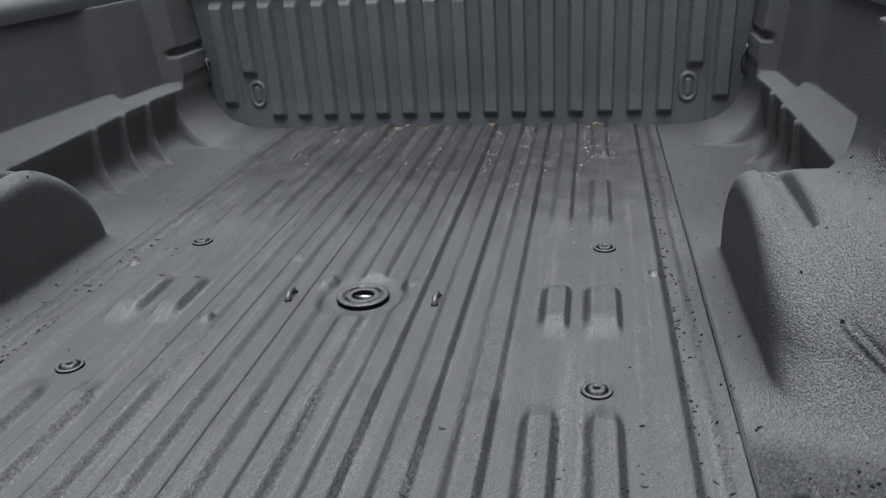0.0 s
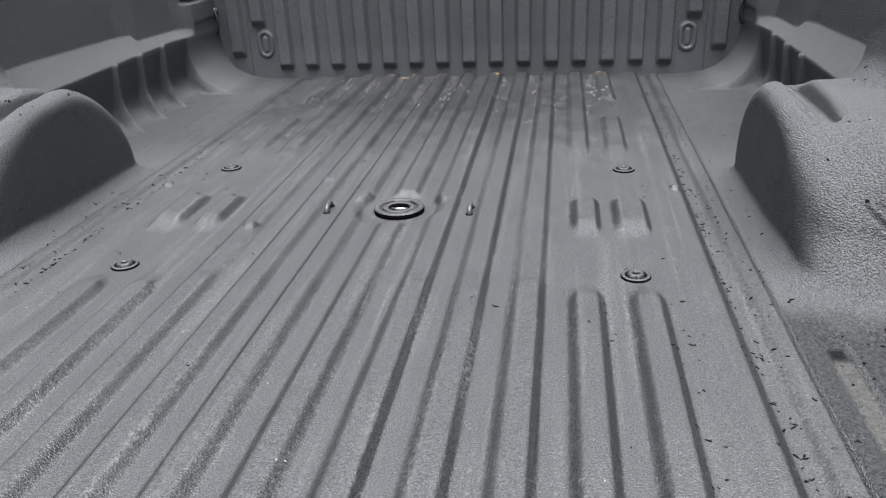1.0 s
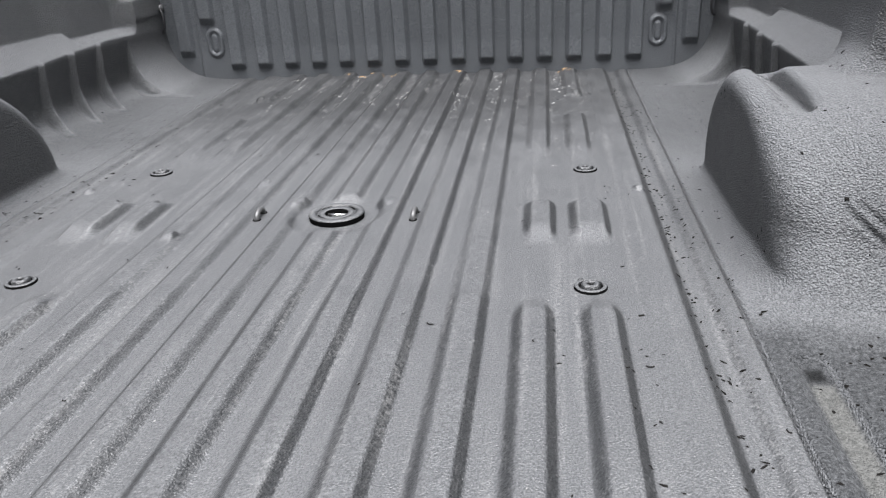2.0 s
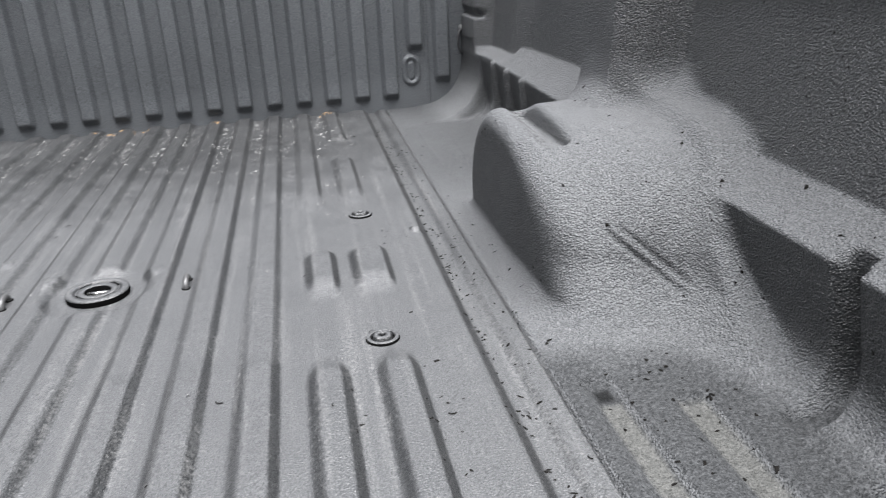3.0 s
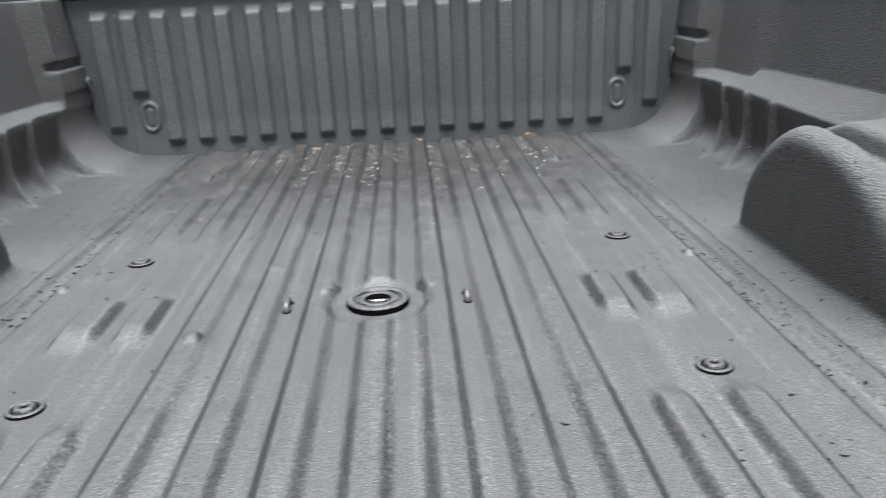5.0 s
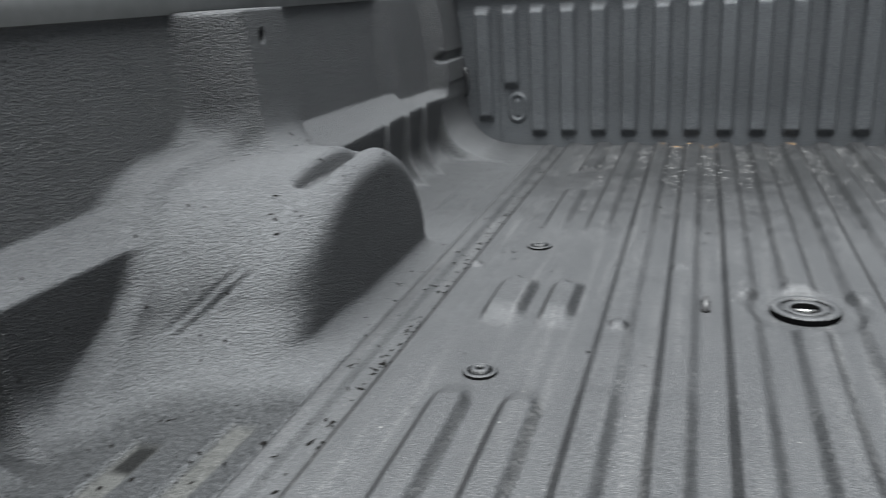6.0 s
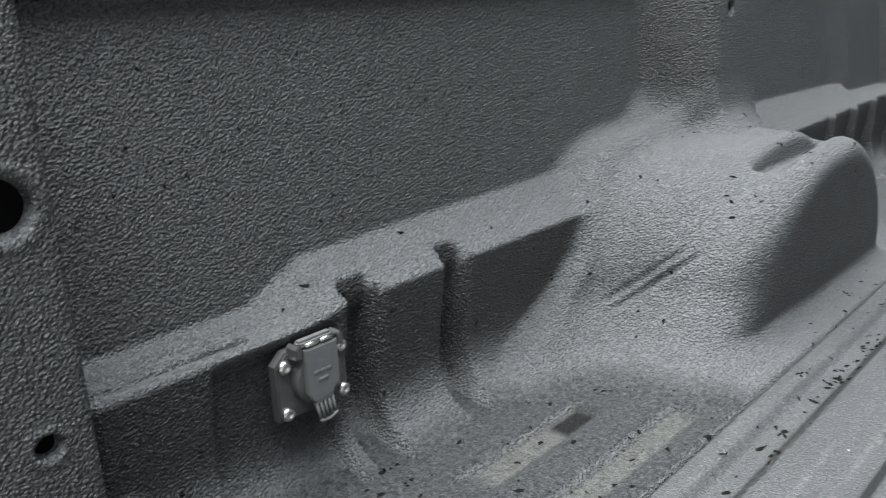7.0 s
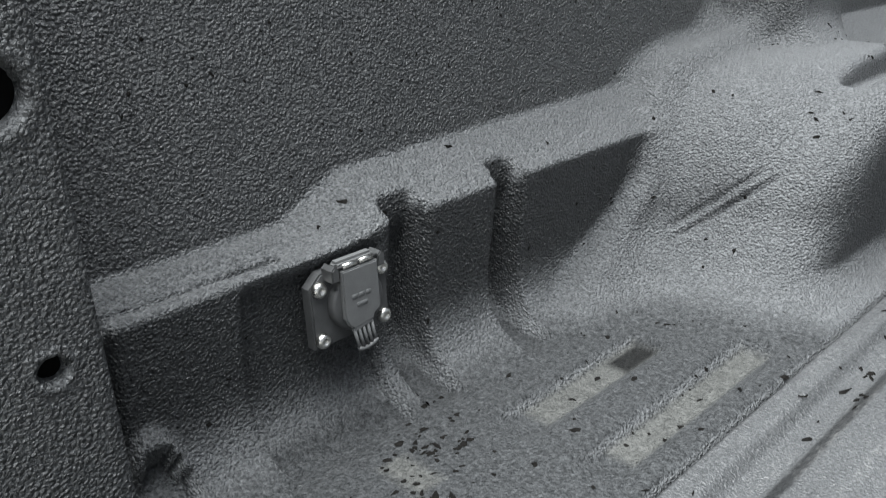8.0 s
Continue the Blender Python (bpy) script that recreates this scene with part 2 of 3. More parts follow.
def floor_height(x, y):
    ax = np.abs(x)
    h = np.zeros_like(x)
    # between the mounting points the inner ribs are pressed a little lower
    mid = sstep(-0.335, -0.300, y) * (1 - sstep(0.36, 0.46, y))
    for k in range(0, 4):
        h = np.maximum(h, RIB * (1 - (0.12 + 0.10 * (k == 3)) * mid) * rib(ax, k))
    # outer ribs stop round the mounting points
    for k in (4, 5):
        off = np.abs(ax - k * PITCH)
        rear = 1 - ease(-0.364, -0.314, y + 27.0 * off ** 2)
        front = 0.8 * sstep(0.290, 0.450, y)
        if k == 5:
            front = front * (1 - ease(0.675, 0.70, y) * (1 - ease(0.886, 0.908, y)))
        h = np.maximum(h, (RIB + 0.001) * rib(ax, k) * np.maximum(rear, front))
    for c, w in ((0.347, 0.021), (0.427, 0.027)):
        reach = (np.abs(ax - c) ** 4 + (np.maximum(y - 0.008, 0) * (w + 0.008) / 0.063) ** 4) ** 0.25
        finger = (1 - ease(w + 0.008 - np.where(ax > c, 0.0125, 0.019), w + 0.008, reach)) * sstep(-0.135, -0.060, y)
        h = np.maximum(h, (RIB + 0.002) * finger)
    # long gutter and the raised strip beside the seam
    h = np.maximum(h, 0.005 * sstep(0.475, 0.505, ax)) - 0.0120 * ease(0.529, 0.546, ax)
    h = h + 0.0080 * ease(0.564, 0.581, ax)
    # little pressed bumps
    for bx, by, r, hh in ((0.441, 0.912, 0.015, 0.005), (-0.441, 0.912, 0.015, 0.005), (0.523, 0.12, 0.011, 0.006), (-0.255, -0.114, 0.013, 0.006), (-0.18, 0.150, 0.014, 0.004), (-0.523, 0.12, 0.011, 0.006), (0.078, 0.048, 0.018, 0.003), (-0.080, 0.046, 0.018, 0.003)):
        d = np.hypot(x - bx, (y - by) * 0.8)
        h = h + hh * (1 - sstep(r * 0.5, r * 1.2, d))
    # dish round the coupler socket, with a low lip on the near side
    r = np.hypot(x, y + 0.002)
    inside = 1 - sstep(0.058, 0.094, r)
    h = h * (1 - inside) - 0.003 * inside
    h = h - 0.010 * sstep(SEAM - 0.0040, SEAM - 0.001, ax)
    return h


truck_bed = new("truck_bed")
tagged(truck_bed, "pickup truck bed sprayed with worn dark grey textured liner", "truck bed")


def axis(a, b, step):
    return np.linspace(a, b, int(round((b - a) / step)) + 1)


xs = axis(-SEAM + 0.001, SEAM - 0.001, 0.0028)
ys = np.unique(np.concatenate([axis(REAR, FRONT, 0.0075), axis(0.02, 0.08, 0.0025), axis(-0.385, -0.34, 0.0025), axis(-0.1, 0.1, 0.004)]).round(5))
X, Y = np.meshgrid(xs, ys)
keep = np.stack([X, Y, floor_height(X, Y)], -1)
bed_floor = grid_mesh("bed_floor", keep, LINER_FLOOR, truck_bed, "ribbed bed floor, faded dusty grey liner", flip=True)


# ---- the bed: sides, one for the positive x side, mirrored for the other ----
def side_field(x, y, z):
    """Signed distance to the pressed side panel; positive in the open bed."""
    ground = z.copy()
    # recessed strips in the narrow floor beside the arches
    strips = 0.009 * bead(x - 0.738, 0.014, 0.009) * sstep(-0.75, -0.70, y) * (1 - sstep(-0.525, -0.505, y))
    strips += 0.009 * bead(x - 0.651, 0.013, 0.009) * sstep(-0.75, -0.70, y) * (1 - sstep(-0.465, -0.445, y))
    strips += 0.003 * bead(x - 0.685, 0.030, 0.008) * sstep(0.335, 0.35, y) * (1 - sstep(0.90, 0.93, y))
    ground = ground + strips - 0.004 * bead(y - 1.003, 0.006, 0.008) * bead(x - 0.73, 0.05, 0.03)
    ground = ground + 0.009 * (1 - sstep(SEAM + 0.001, SEAM + 0.0040, x))
    # side wall with its ledge, channels and pillars
    low = np.interp(y, (-1.1, -0.80, -0.75, 0.2, 0.9, 1.2), (0.162, 0.162, 0.172, 0.174, 0.186, 0.174))
    top = np.interp(y, (-1.1, -0.83, -0.765, -0.2, 0.3, 0.76, 0.78, 1.05, 1.2), (0.172, 0.174, 0.206, 0.217, 0.231, 0.224, 0.204, 0.198, 0.202))
    lower = 0.850 + 0.16 * (0.170 - np.clip(z, 0.02, 0.170))
    lower = lower + 0.03 * (1 - sstep(-1.012, -1.0, y))
    upper = 0.912 + 0.095 * (z - 0.2)
    mid = sstep(-0.100, -0.030, y) * (1 - sstep(0.092, 0.125, y))
    upper = upper + (0.818 + 0.07 * (z - 0.2) - upper) * mid
    # reinforced front corner with a short groove above the tie-down
    upper = upper - 0.046 * ease(1.020, 1.078, y)
    upper = upper + 0.018 * bead(z - 0.285, 0.007, 0.007) * sstep(1.040, 1.075, y)
    # past the end of the wide ledge the wall above comes in and leaves a narrow lip
    upper = upper - 0.020 * ease(0.700, 0.800, y)
    wall = lower + (upper - lower) * np.clip((z - low) / (top - low), 0, 1)
    wall = np.minimum(wall, upper)
    # upright channels that notch the ledge
    for c, w, deep in ((-0.732, 0.018, 0.026), (-0.597, 0.016, 0.026)):
        wall = np.maximum(wall, (lower + deep * bead(y - c, w, 0.006)) * (z < 0.215))
    f_wall = wall - x
    k = 0.088 + 0.12 * sstep(0.994, 1.006, y)
    f_wall = f_wall + 0.026 * bead(x - 0.878, 0.004, 0.012) * (1 - sstep(-0.86, -0.82, y)) * sstep(0.14, 0.15, z)
    f = smin(ground, f_wall, k)
    # the channels die away down the floor curve
    for c, w in ((-0.732, 0.018), (-0.597, 0.016)):
        f = f + 0.009 * bead(y - c, w, 0.005) * (1 - sstep(0.13, 0.16, z)) * sstep(0.800, 0.835, x)
    # three upright ribs that run down into the floor curve
    for c in (0.560, 0.697, 0.833):
        f = f - (0.010 + 0.10 * np.clip(low - z, 0, 0.13)) * bead(y - c, 0.005, 0.007) * (1 - sstep(low - 0.004, low + 0.012, z)) * sstep(0.785, 0.84, x)
    # shallow step in the panel round the wiring socket, carried down into the floor curve
    f = f + 0.009 * sstep(-0.904, -0.899, y) * (1 - sstep(-0.775, -0.770, y)) * sstep(0.790, 0.830, x) * (1 - sstep(0.14, 0.16, z))
    # wheel arch
    xi = x - 0.64
    half = np.where(y < -0.02, 0.29 + 0.034 * sstep(-0.03, 0.18, xi) + 0.05 * sstep(0.10, 0.21, xi) * np.clip(1 - z / 0.13, 0, 1) ** 2 + 0.080 * np.clip(1 - z / 0.09, 0, 1) ** 1.8, 0.277)
    high = 0.229 + 0.004 * sstep(0.0, 0.20, xi) + 0.010 * sstep(-0.04, 0.06, y)
    p = np.where(y < -0.02, 2.2 + 1.6 * sstep(0.06, 0.21, xi), 1.72)
    s = (np.abs((y + 0.02) / half) ** p + np.abs(np.maximum(z, 0) / high) ** p) ** (1 / p)
    f_arch = (s - 1) * 0.21
    f_in = (0.654 - 0.075 * z - 0.022 * np.clip(1 - z / 0.03, 0, 1) ** 2 * (1 - sstep(-0.25, -0.05, y))) - x
    f_arch = smax(f_arch, f_in * 0.95, 0.032 + (0.018 + 0.012 * (1 - sstep(0.05, 0.17, z))) * (1 - sstep(-0.24, -0.08, y)))
    # pocket pressed into the inner top edge
    sx, sy = np.abs(x - 0.699) - 0.019 + 0.012, np.abs(y + 0.038) - 0.120 + 0.012
    slot = np.hypot(np.maximum(sx, 0), np.maximum(sy, 0)) + np.minimum(np.maximum(sx, sy), 0) - 0.012
    slot = np.maximum(slot - 0.15 * (z - 0.2), 0.196 + 0.25 * np.clip(0.712 - x, 0, 0.1) - z)
    f_arch = smax(f_arch, -slot, 0.011)
    # raised rim where the arch meets the wall: square-shouldered, level on top, plumb behind
    R = 0.158
    u = np.abs(y + 0.02) - np.where(y < -0.02, 0.357 + 0.15 * np.clip(1 - z / 0.13, 0, 1) ** 1.6, 0.22) + R
    w = z - np.interp(y, (-0.40, -0.12, 0.0, 0.08), (0.240, 0.253, 0.258, 0.248)) + R
    f_rim = np.hypot(np.maximum(u, 0), np.maximum(w, 0)) + np.minimum(np.maximum(u, w), 0) - R
    f_rim = smax(f_rim, 0.842 + 0.024 * sstep(0.15, 0.25, z) - x, 0.022)
    f_arch = smin(f_arch, f_rim, 0.024 + 0.055 * (1 - sstep(0.08, 0.20, z)))
    f = smin(f, f_arch, 0.018 + 0.040 * sstep(-0.17, -0.10, y) * (1 - sstep(0.10, 0.16, y)) * sstep(0.765, 0.80, x) + 0.010 * (1 - sstep(-0.33, -0.25, y)) * sstep(0.17, 0.215, z) * sstep(0.84, 0.88, x) + (0.008 + 0.006 * (1 - sstep(-0.30, -0.08, y))) * (1 - sstep(0.03, 0.10, z)) + 0.010 * (1 - sstep(-0.42, -0.26, y)) * (1 - sstep(0.03, 0.13, z)))
    f = smax(f, 0.009 - np.hypot(y - 0.010, (z - 0.414) * 0.75), 0.003)
    # pressed half-round at the rear foot
    r = np.hypot((y + 0.987) / 0.36, z)
    f = f - (0.010 * bead(r - 0.062, 0.004, 0.006) - 0.006 * (1 - sstep(0.040, 0.052, r))) * sstep(0.79, 0.81, x) * (1 - sstep(0.12, 0.14, z))
    # two fine scored lines on the back of the arch
    for p0, p1, deep in (((0.712, -0.298, 0.13), (0.803, -0.373, 0.05), 0.0031), ((0.727, -0.304, 0.137), (0.811, -0.372, 0.062), 0.0022)):
        along = (Vector(p1) - Vector(p0))
        across = along.cross(Vector((-0.45, -0.75, 0.48))).normalized()
        rel = (x - p0[0], y - p0[1], z - p0[2])
        t = sum(r * c for r, c in zip(rel, along)) / along.length_squared
        d = np.abs(sum(r * c for r, c in zip(rel, across)))
        f = f + deep * (1 - sstep(0.0008, 0.0046, d)) * sstep(-0.02, 0.12, t) * (1 - sstep(0.93, 1.02, t)) * (y < -0.2)
    return f


def side_sheet(y0, y1, step):
    """Places on the side panel, found along lines that lean half way between level and plumb."""
    d = np.array((0.7071, -0.7071))
    y = np.unique(np.concatenate([axis(y0, y1, step), axis(-0.006, 0.026, 0.0015)]).round(5))
    s = np.unique(np.concatenate([axis((SEAM - 0.0085) * 0.7071, (0.950 + 0.455) * 0.7071, 0.0036), axis(0.85, 0.90, 0.002)]).round(5))
    Yg, S = np.meshgrid(y, s, indexing="ij")
    # start well inside the open bed; s grows outboard and up
    x, z = S * 0.7071 - 0.6 * 0.7071, S * 0.7071 + 0.6 * 0.7071
    for _ in range(170):
        f = side_field(x, Yg, z)
        x, z = x + d[0] * f * 0.28, z + d[1] * f * 0.28
    # level off under the top rail
    over = np.maximum(z - 0.4565, 0)
    return x + over, Yg, z - over


SHEET = side_sheet(REAR + 0.13, FRONT + 0.03, 0.0045)
for left in (False, True):
    x, yg, z = SHEET
    P = np.stack([-x if left else x, yg, z], -1)
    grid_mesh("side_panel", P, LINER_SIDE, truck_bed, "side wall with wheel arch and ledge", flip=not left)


# ---- the bed: front panel ----
def front_depth(x, z):
    ax = np.abs(x)
    h = np.zeros_like(x)
    crown = 1 - ease(0.394, 0.418, z)
    for c, foot, top in [(k * 0.0891, 0.029, 0.049) for k in range(8)] + [(0.706, 0.172, 0.194), (0.787, 0.07, 0.094)]:
        u = ax - c
        flank = np.where(u > 0, bead(u, 0.0185, 0.0060), bead(u, 0.0160, 0.0130 if c else 0.0085))
        h = np.maximum(h, 0.018 * flank * ease(foot, top, z) * crown)
    oz = z - 0.115
    d = np.hypot(ax - 0.690, np.sign(oz) * np.maximum(np.abs(oz) - 0.018, 0))
    h = np.maximum(h, 0.006 * bead(d - 0.021, 0.003, 0.005))
    h = np.maximum(h, 0.005 * (1 - sstep(0.006, 0.012, d)))
    h = np.maximum(h, 0.004 * bead(ax - 0.741, 0.002, 0.004) * (1 - sstep(0.40, 0.41, z)))
    return h


xs, zs = axis(-0.955, 0.955, 0.0017), axis(-0.014, 0.45, 0.0045)
X, Z = np.meshgrid(xs, zs)
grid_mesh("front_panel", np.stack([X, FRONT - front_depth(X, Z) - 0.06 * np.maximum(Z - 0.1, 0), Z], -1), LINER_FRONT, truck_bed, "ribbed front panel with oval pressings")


def ring_profile(bm, rings, seg=48, centre=(0, 0), close_top=False):
    """Turned part: rings of (radius, height) from inside out."""
    loops = []
    for r, h in rings:
        loops.append([bm.verts.new((centre[0] + r * math.cos(2 * math.pi * i / seg), centre[1] + r * math.sin(2 * math.pi * i / seg), h)) for i in range(seg)])
    for a, b in zip(loops, loops[1:]):
        for i in range(seg):
            bm.faces.new((a[i], a[(i + 1) % seg], b[(i + 1) % seg], b[i]))
    if close_top:
        bm.faces.new(loops[0])
    return loops


def tube(bm, points, r, seg=10, close=False):
    """A round rod along the points."""
    pts = [Vector(p) for p in points]
    loops = []
    n = len(pts)
    for i, p in enumerate(pts):
        a, b = (pts[(i - 1) % n], pts[(i + 1) % n]) if close else (pts[max(i - 1, 0)], pts[min(i + 1, n - 1)])
        d = (b - a).normalized()
        side = d.cross(Vector((1, 0, 0)))
        if side.length < 0.1:
            side = d.cross(Vector((0, 1, 0)))
        side.normalize()
        up = side.cross(d)
        loops.append([bm.verts.new(p + r * (math.cos(2 * math.pi * k / seg) * side + math.sin(2 * math.pi * k / seg) * up)) for k in range(seg)])
    pairs = list(zip(loops, loops[1:])) + ([(loops[-1], loops[0])] if close else [])
    for a, b in pairs:
        for k in range(seg):
            bm.faces.new((a[k], a[(k + 1) % seg], b[(k + 1) % seg], b[k]))
    if not close:
        bm.faces.new(loops[0])
        bm.faces.new(loops[-1])


def box(bm, x0, x1, y0, y1, z0, z1, bevel=0.0, seg=2):
    g = bmesh.ops.create_cube(bm, size=1)
    for v in g["verts"]:
        v.co = ((x0 + x1) / 2 + v.co.x * (x1 - x0), (y0 + y1) / 2 + v.co.y * (y1 - y0), (z0 + z1) / 2 + v.co.z * (z1 - z0))
    if bevel:
        es = {e for v in g["verts"] for e in v.link_edges}
        bmesh.ops.bevel(bm, geom=list(es), offset=bevel, segments=seg, affect="EDGES")


for s in (-1, 1):
    bm = bmesh.new()
    x0, x1, low_edge = (-1.0, -0.925, 0.454) if s < 0 else (0.920, 1.0, 0.442)
    box(bm, x0, x1, REAR, FRONT + 0.06, low_edge, 0.522, 0.004, 3)
    part("side_rail", bm, RAIL_PAINT, truck_bed, "smooth light grey painted top rail")


def rear_post(side):
    """Corner post beside the tailgate opening: a skin that turns round its front edge, with bolt holes sunk into it."""
    u, z = axis(-0.13, 0.15, 0.0022), axis(-0.01, 0.4545, 0.0024)
    U, Z = np.meshgrid(u, z, indexing="ij")
    turn = sstep(-0.006, 0.006, U)
    y = -1.028 + np.minimum(U, 0)
    xx = 0.788 + np.maximum(U, 0) + 0.004 * turn
    sink = np.zeros_like(U)
    for hy, hz, r, d in ((-0.029, 0.335, 0.0165, 0.03), (-0.030, 0.1795, 0.0075, 0.02)):
        q = np.hypot(U - hy, Z - hz)
        sink += d * (1 - sstep(r - 0.0015, r + 0.0015, q)) - 0.0012 * bead(q - r * 1.45, 0.001, 0.004)
    q = np.hypot(U - 0.014, (Z - 0.393) * 0.7)
    y = y - 0.02 * (1 - sstep(0.0085, 0.0105, q))
    P = np.stack([side * (xx + sink), y, Z], -1)
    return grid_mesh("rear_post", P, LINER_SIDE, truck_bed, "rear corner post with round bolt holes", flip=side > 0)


def void_disc(name, centre, ry, rz, side):
    """Black inside of a bolt hole, a little way behind the skin."""
    bm = bmesh.new()
    bm.faces.new([bm.verts.new((centre[0], centre[1] + ry * math.cos(a), centre[2] + rz * math.sin(a))) for a in np.linspace(0, 2 * math.pi, 24, endpoint=False)])
    return part(name, bm, VOID, truck_bed)


for s in (-1, 1):
    rear_post(s)
    bm = bmesh.new()
    x0, x1 = sorted((s * 0.796, s * (0.924 if s < 0 else 0.919)))
    box(bm, x0, x1, REAR + 0.002, -1.034, 0.447, 0.4540, 0.002, 2)
    part("post_cap", bm, LINER_SIDE, truck_bed)
    void_disc("bolt_hole", (s * 0.801, -1.057, 0.335), 0.0185, 0.0185, s)
    void_disc("bolt_hole", (s * 0.798, -1.058, 0.1795), 0.0085, 0.0085, s)
    void_disc("bolt_hole", (s * 0.839, 0.010, 0.414), 0.0098, 0.0130, s)
bm = bmesh.new()
box(bm, -0.892, 0.892, FRONT - 0.05, FRONT + 0.06, 0.4575, 0.521, 0.008, 3)
part("front_rail", bm, RAIL_PAINT, truck_bed)
# black tube added in place of the dark gap line at the corner
for s in (-1, 1):
    bm = bmesh.new()
    tube(bm, [(s * (0.874 - 0.055 * max(0.0, 1 - z / 0.13) ** 2), FRONT - 0.008, z) for z in np.linspace(0.028, 0.215, 16)], 0.0045, 8)
    part("corner_gap", bm, VOID, truck_bed, "black strip standing in for the dark gap at the front corner")
bm = bmesh.new()
box(bm, -1.0, 1.0, REAR, FRONT + 0.06, -0.06, -0.03)
part("underside", bm, VOID, truck_bed, "dark underside of the bed")
bm = bmesh.new()
box(bm, -1.0, 1.0, FRONT + 0.025, FRONT + 0.05, -0.06, 0.46)
part("front_backing", bm, VOID, truck_bed)
for s in (-1, 1):
    bm = bmesh.new()
    a, b = sorted((s * 0.96, s * 1.0))
    box(bm, a, b, REAR, FRONT + 0.02, -0.028, 0.452)
    part("outer_skin", bm, RAIL_PAINT, truck_bed, "painted outer side of the bed")

bm = bmesh.new()
bmesh.ops.create_grid(bm, x_segments=8, y_segments=8, size=400)
bmesh.ops.translate(bm, verts=bm.verts, vec=(0, 0, -0.95))
ground = link_mesh("ground", bm, CONCRETE, smooth=False)
tagged(ground, "pale grey concrete yard under the truck", "ground", kind="structure")


# ---- fittings in the floor ----
def coupler_socket():
    root = new("coupler_socket")
    tagged(root, "round black gooseneck coupler socket set in the bed floor", "hitch socket")
    root.location = (0, -0.004, 0)
    bm = bmesh.new()
    ring_profile(bm, ((0.0195, -0.012), (0.0195, 0.005), (0.021, 0.0065), (0.030, 0.007), (0.0305, 0.0055), (0.034, 0.0055), (0.0345, 0.008), (0.044, 0.008), (0.047, 0.0072), (0.0478, 0.006)), 64)
    part("ring", bm, LINER_FLOOR, root, "heavy ring dulled by liner overspray")
    for k in range(4):
        a = math.radians(45 + 90 * k)
        bm = bmesh.new()
        tube(bm, [(0.0322 * math.cos(a + t), 0.0322 * math.sin(a + t), 0.0060) for t in np.linspace(-0.3, 0.3, 9)], 0.0016, 8)
        part("seal", bm, VOID, root)
    bm = bmesh.new()
    ring_profile(bm, [(0.0085 * math.cos(t), -0.009 + 0.007 * math.sin(t)) for t in np.linspace(math.pi / 2 - 0.02, 0.0, 9)], 40, close_top=True)
    part("ball_cap", bm, DARK_STEEL, root, "dark steel cap inside the ring")
    bm = bmesh.new()
    tube(bm, [(-0.0165, 0.002, 0.0005), (0.0165, 0.002, 0.0005)], 0.0034, 12)
    part("handle", bm, STEEL, root, "bright steel handle bar across the bore")
    # black band painted in for the shadow gap below the ring
    bm = bmesh.new()
    ring_profile(bm, ((0.0478, 0.006), (0.0482, 0.0045), (0.0470, -0.007)), 64)
    part("rim", bm, VOID, root, "black band for the shadowed gap under the ring")
    bm = bmesh.new()
    ring_profile(bm, ((0.0193, -0.0098), (0.0193, 0.0058), (0.0197, 0.0062)), 48)
    part("bore", bm, VOID, root, "dark bore of the ring")
    bm = bmesh.new()
    ring_profile(bm, ((0.0005, -0.010), (0.042, -0.010)), 40, close_top=True)
    part("well", bm, VOID, root)
    return root


coupler_socket()


def mount_puck(x, y):
    root = new("mount_puck")
    tagged(root, "small round black mounting puck sunk in the bed floor", "mount puck", "mounting pucks in the floor")
    root.location = (x, y, 0.0)
    bm = bmesh.new()
    ring_profile(bm, ((0.0162, -0.001), (0.0166, 0.0036), (0.0172, 0.0042), (0.0205, 0.0042), (0.0218, 0.0034)), 40)
    part("collar", bm, LINER_FLOOR, root, "liner-coated collar")
    # outer side coloured black as the shadow gap round the puck
    bm = bmesh.new()
    ring_profile(bm, ((0.0218, 0.0034), (0.0226, 0.0022), (0.0232, -0.002)), 40)
    part("edge_gap", bm, VOID, root)
    bm = bmesh.new()
    ring_profile(bm, ((0.0045, 0.004), (0.0052, 0.0068), (0.0102, 0.0072), (0.0128, 0.0055), (0.0133, 0.0)), 36)
    part("cap", bm, LINER_FLOOR, root, "scuffed grey cap")
    bm = bmesh.new()
    ring_profile(bm, ((0.0003, 0.0042), (0.0050, 0.0042)), 20, close_top=True)
    part("socket_hole", bm, VOID, root)
    bm = bmesh.new()
    ring_profile(bm, ((0.013, 0.0012), (0.0168, 0.0012)), 36)
    part("gap_ring", bm, VOID, root)
    return root


first = mount_puck(-0.434, 0.248)
for x, y in ((0.434, 0.248), (-0.412, -0.281), (0.418, -0.281)):
    copy_thing(first, pose(x, y, 0))


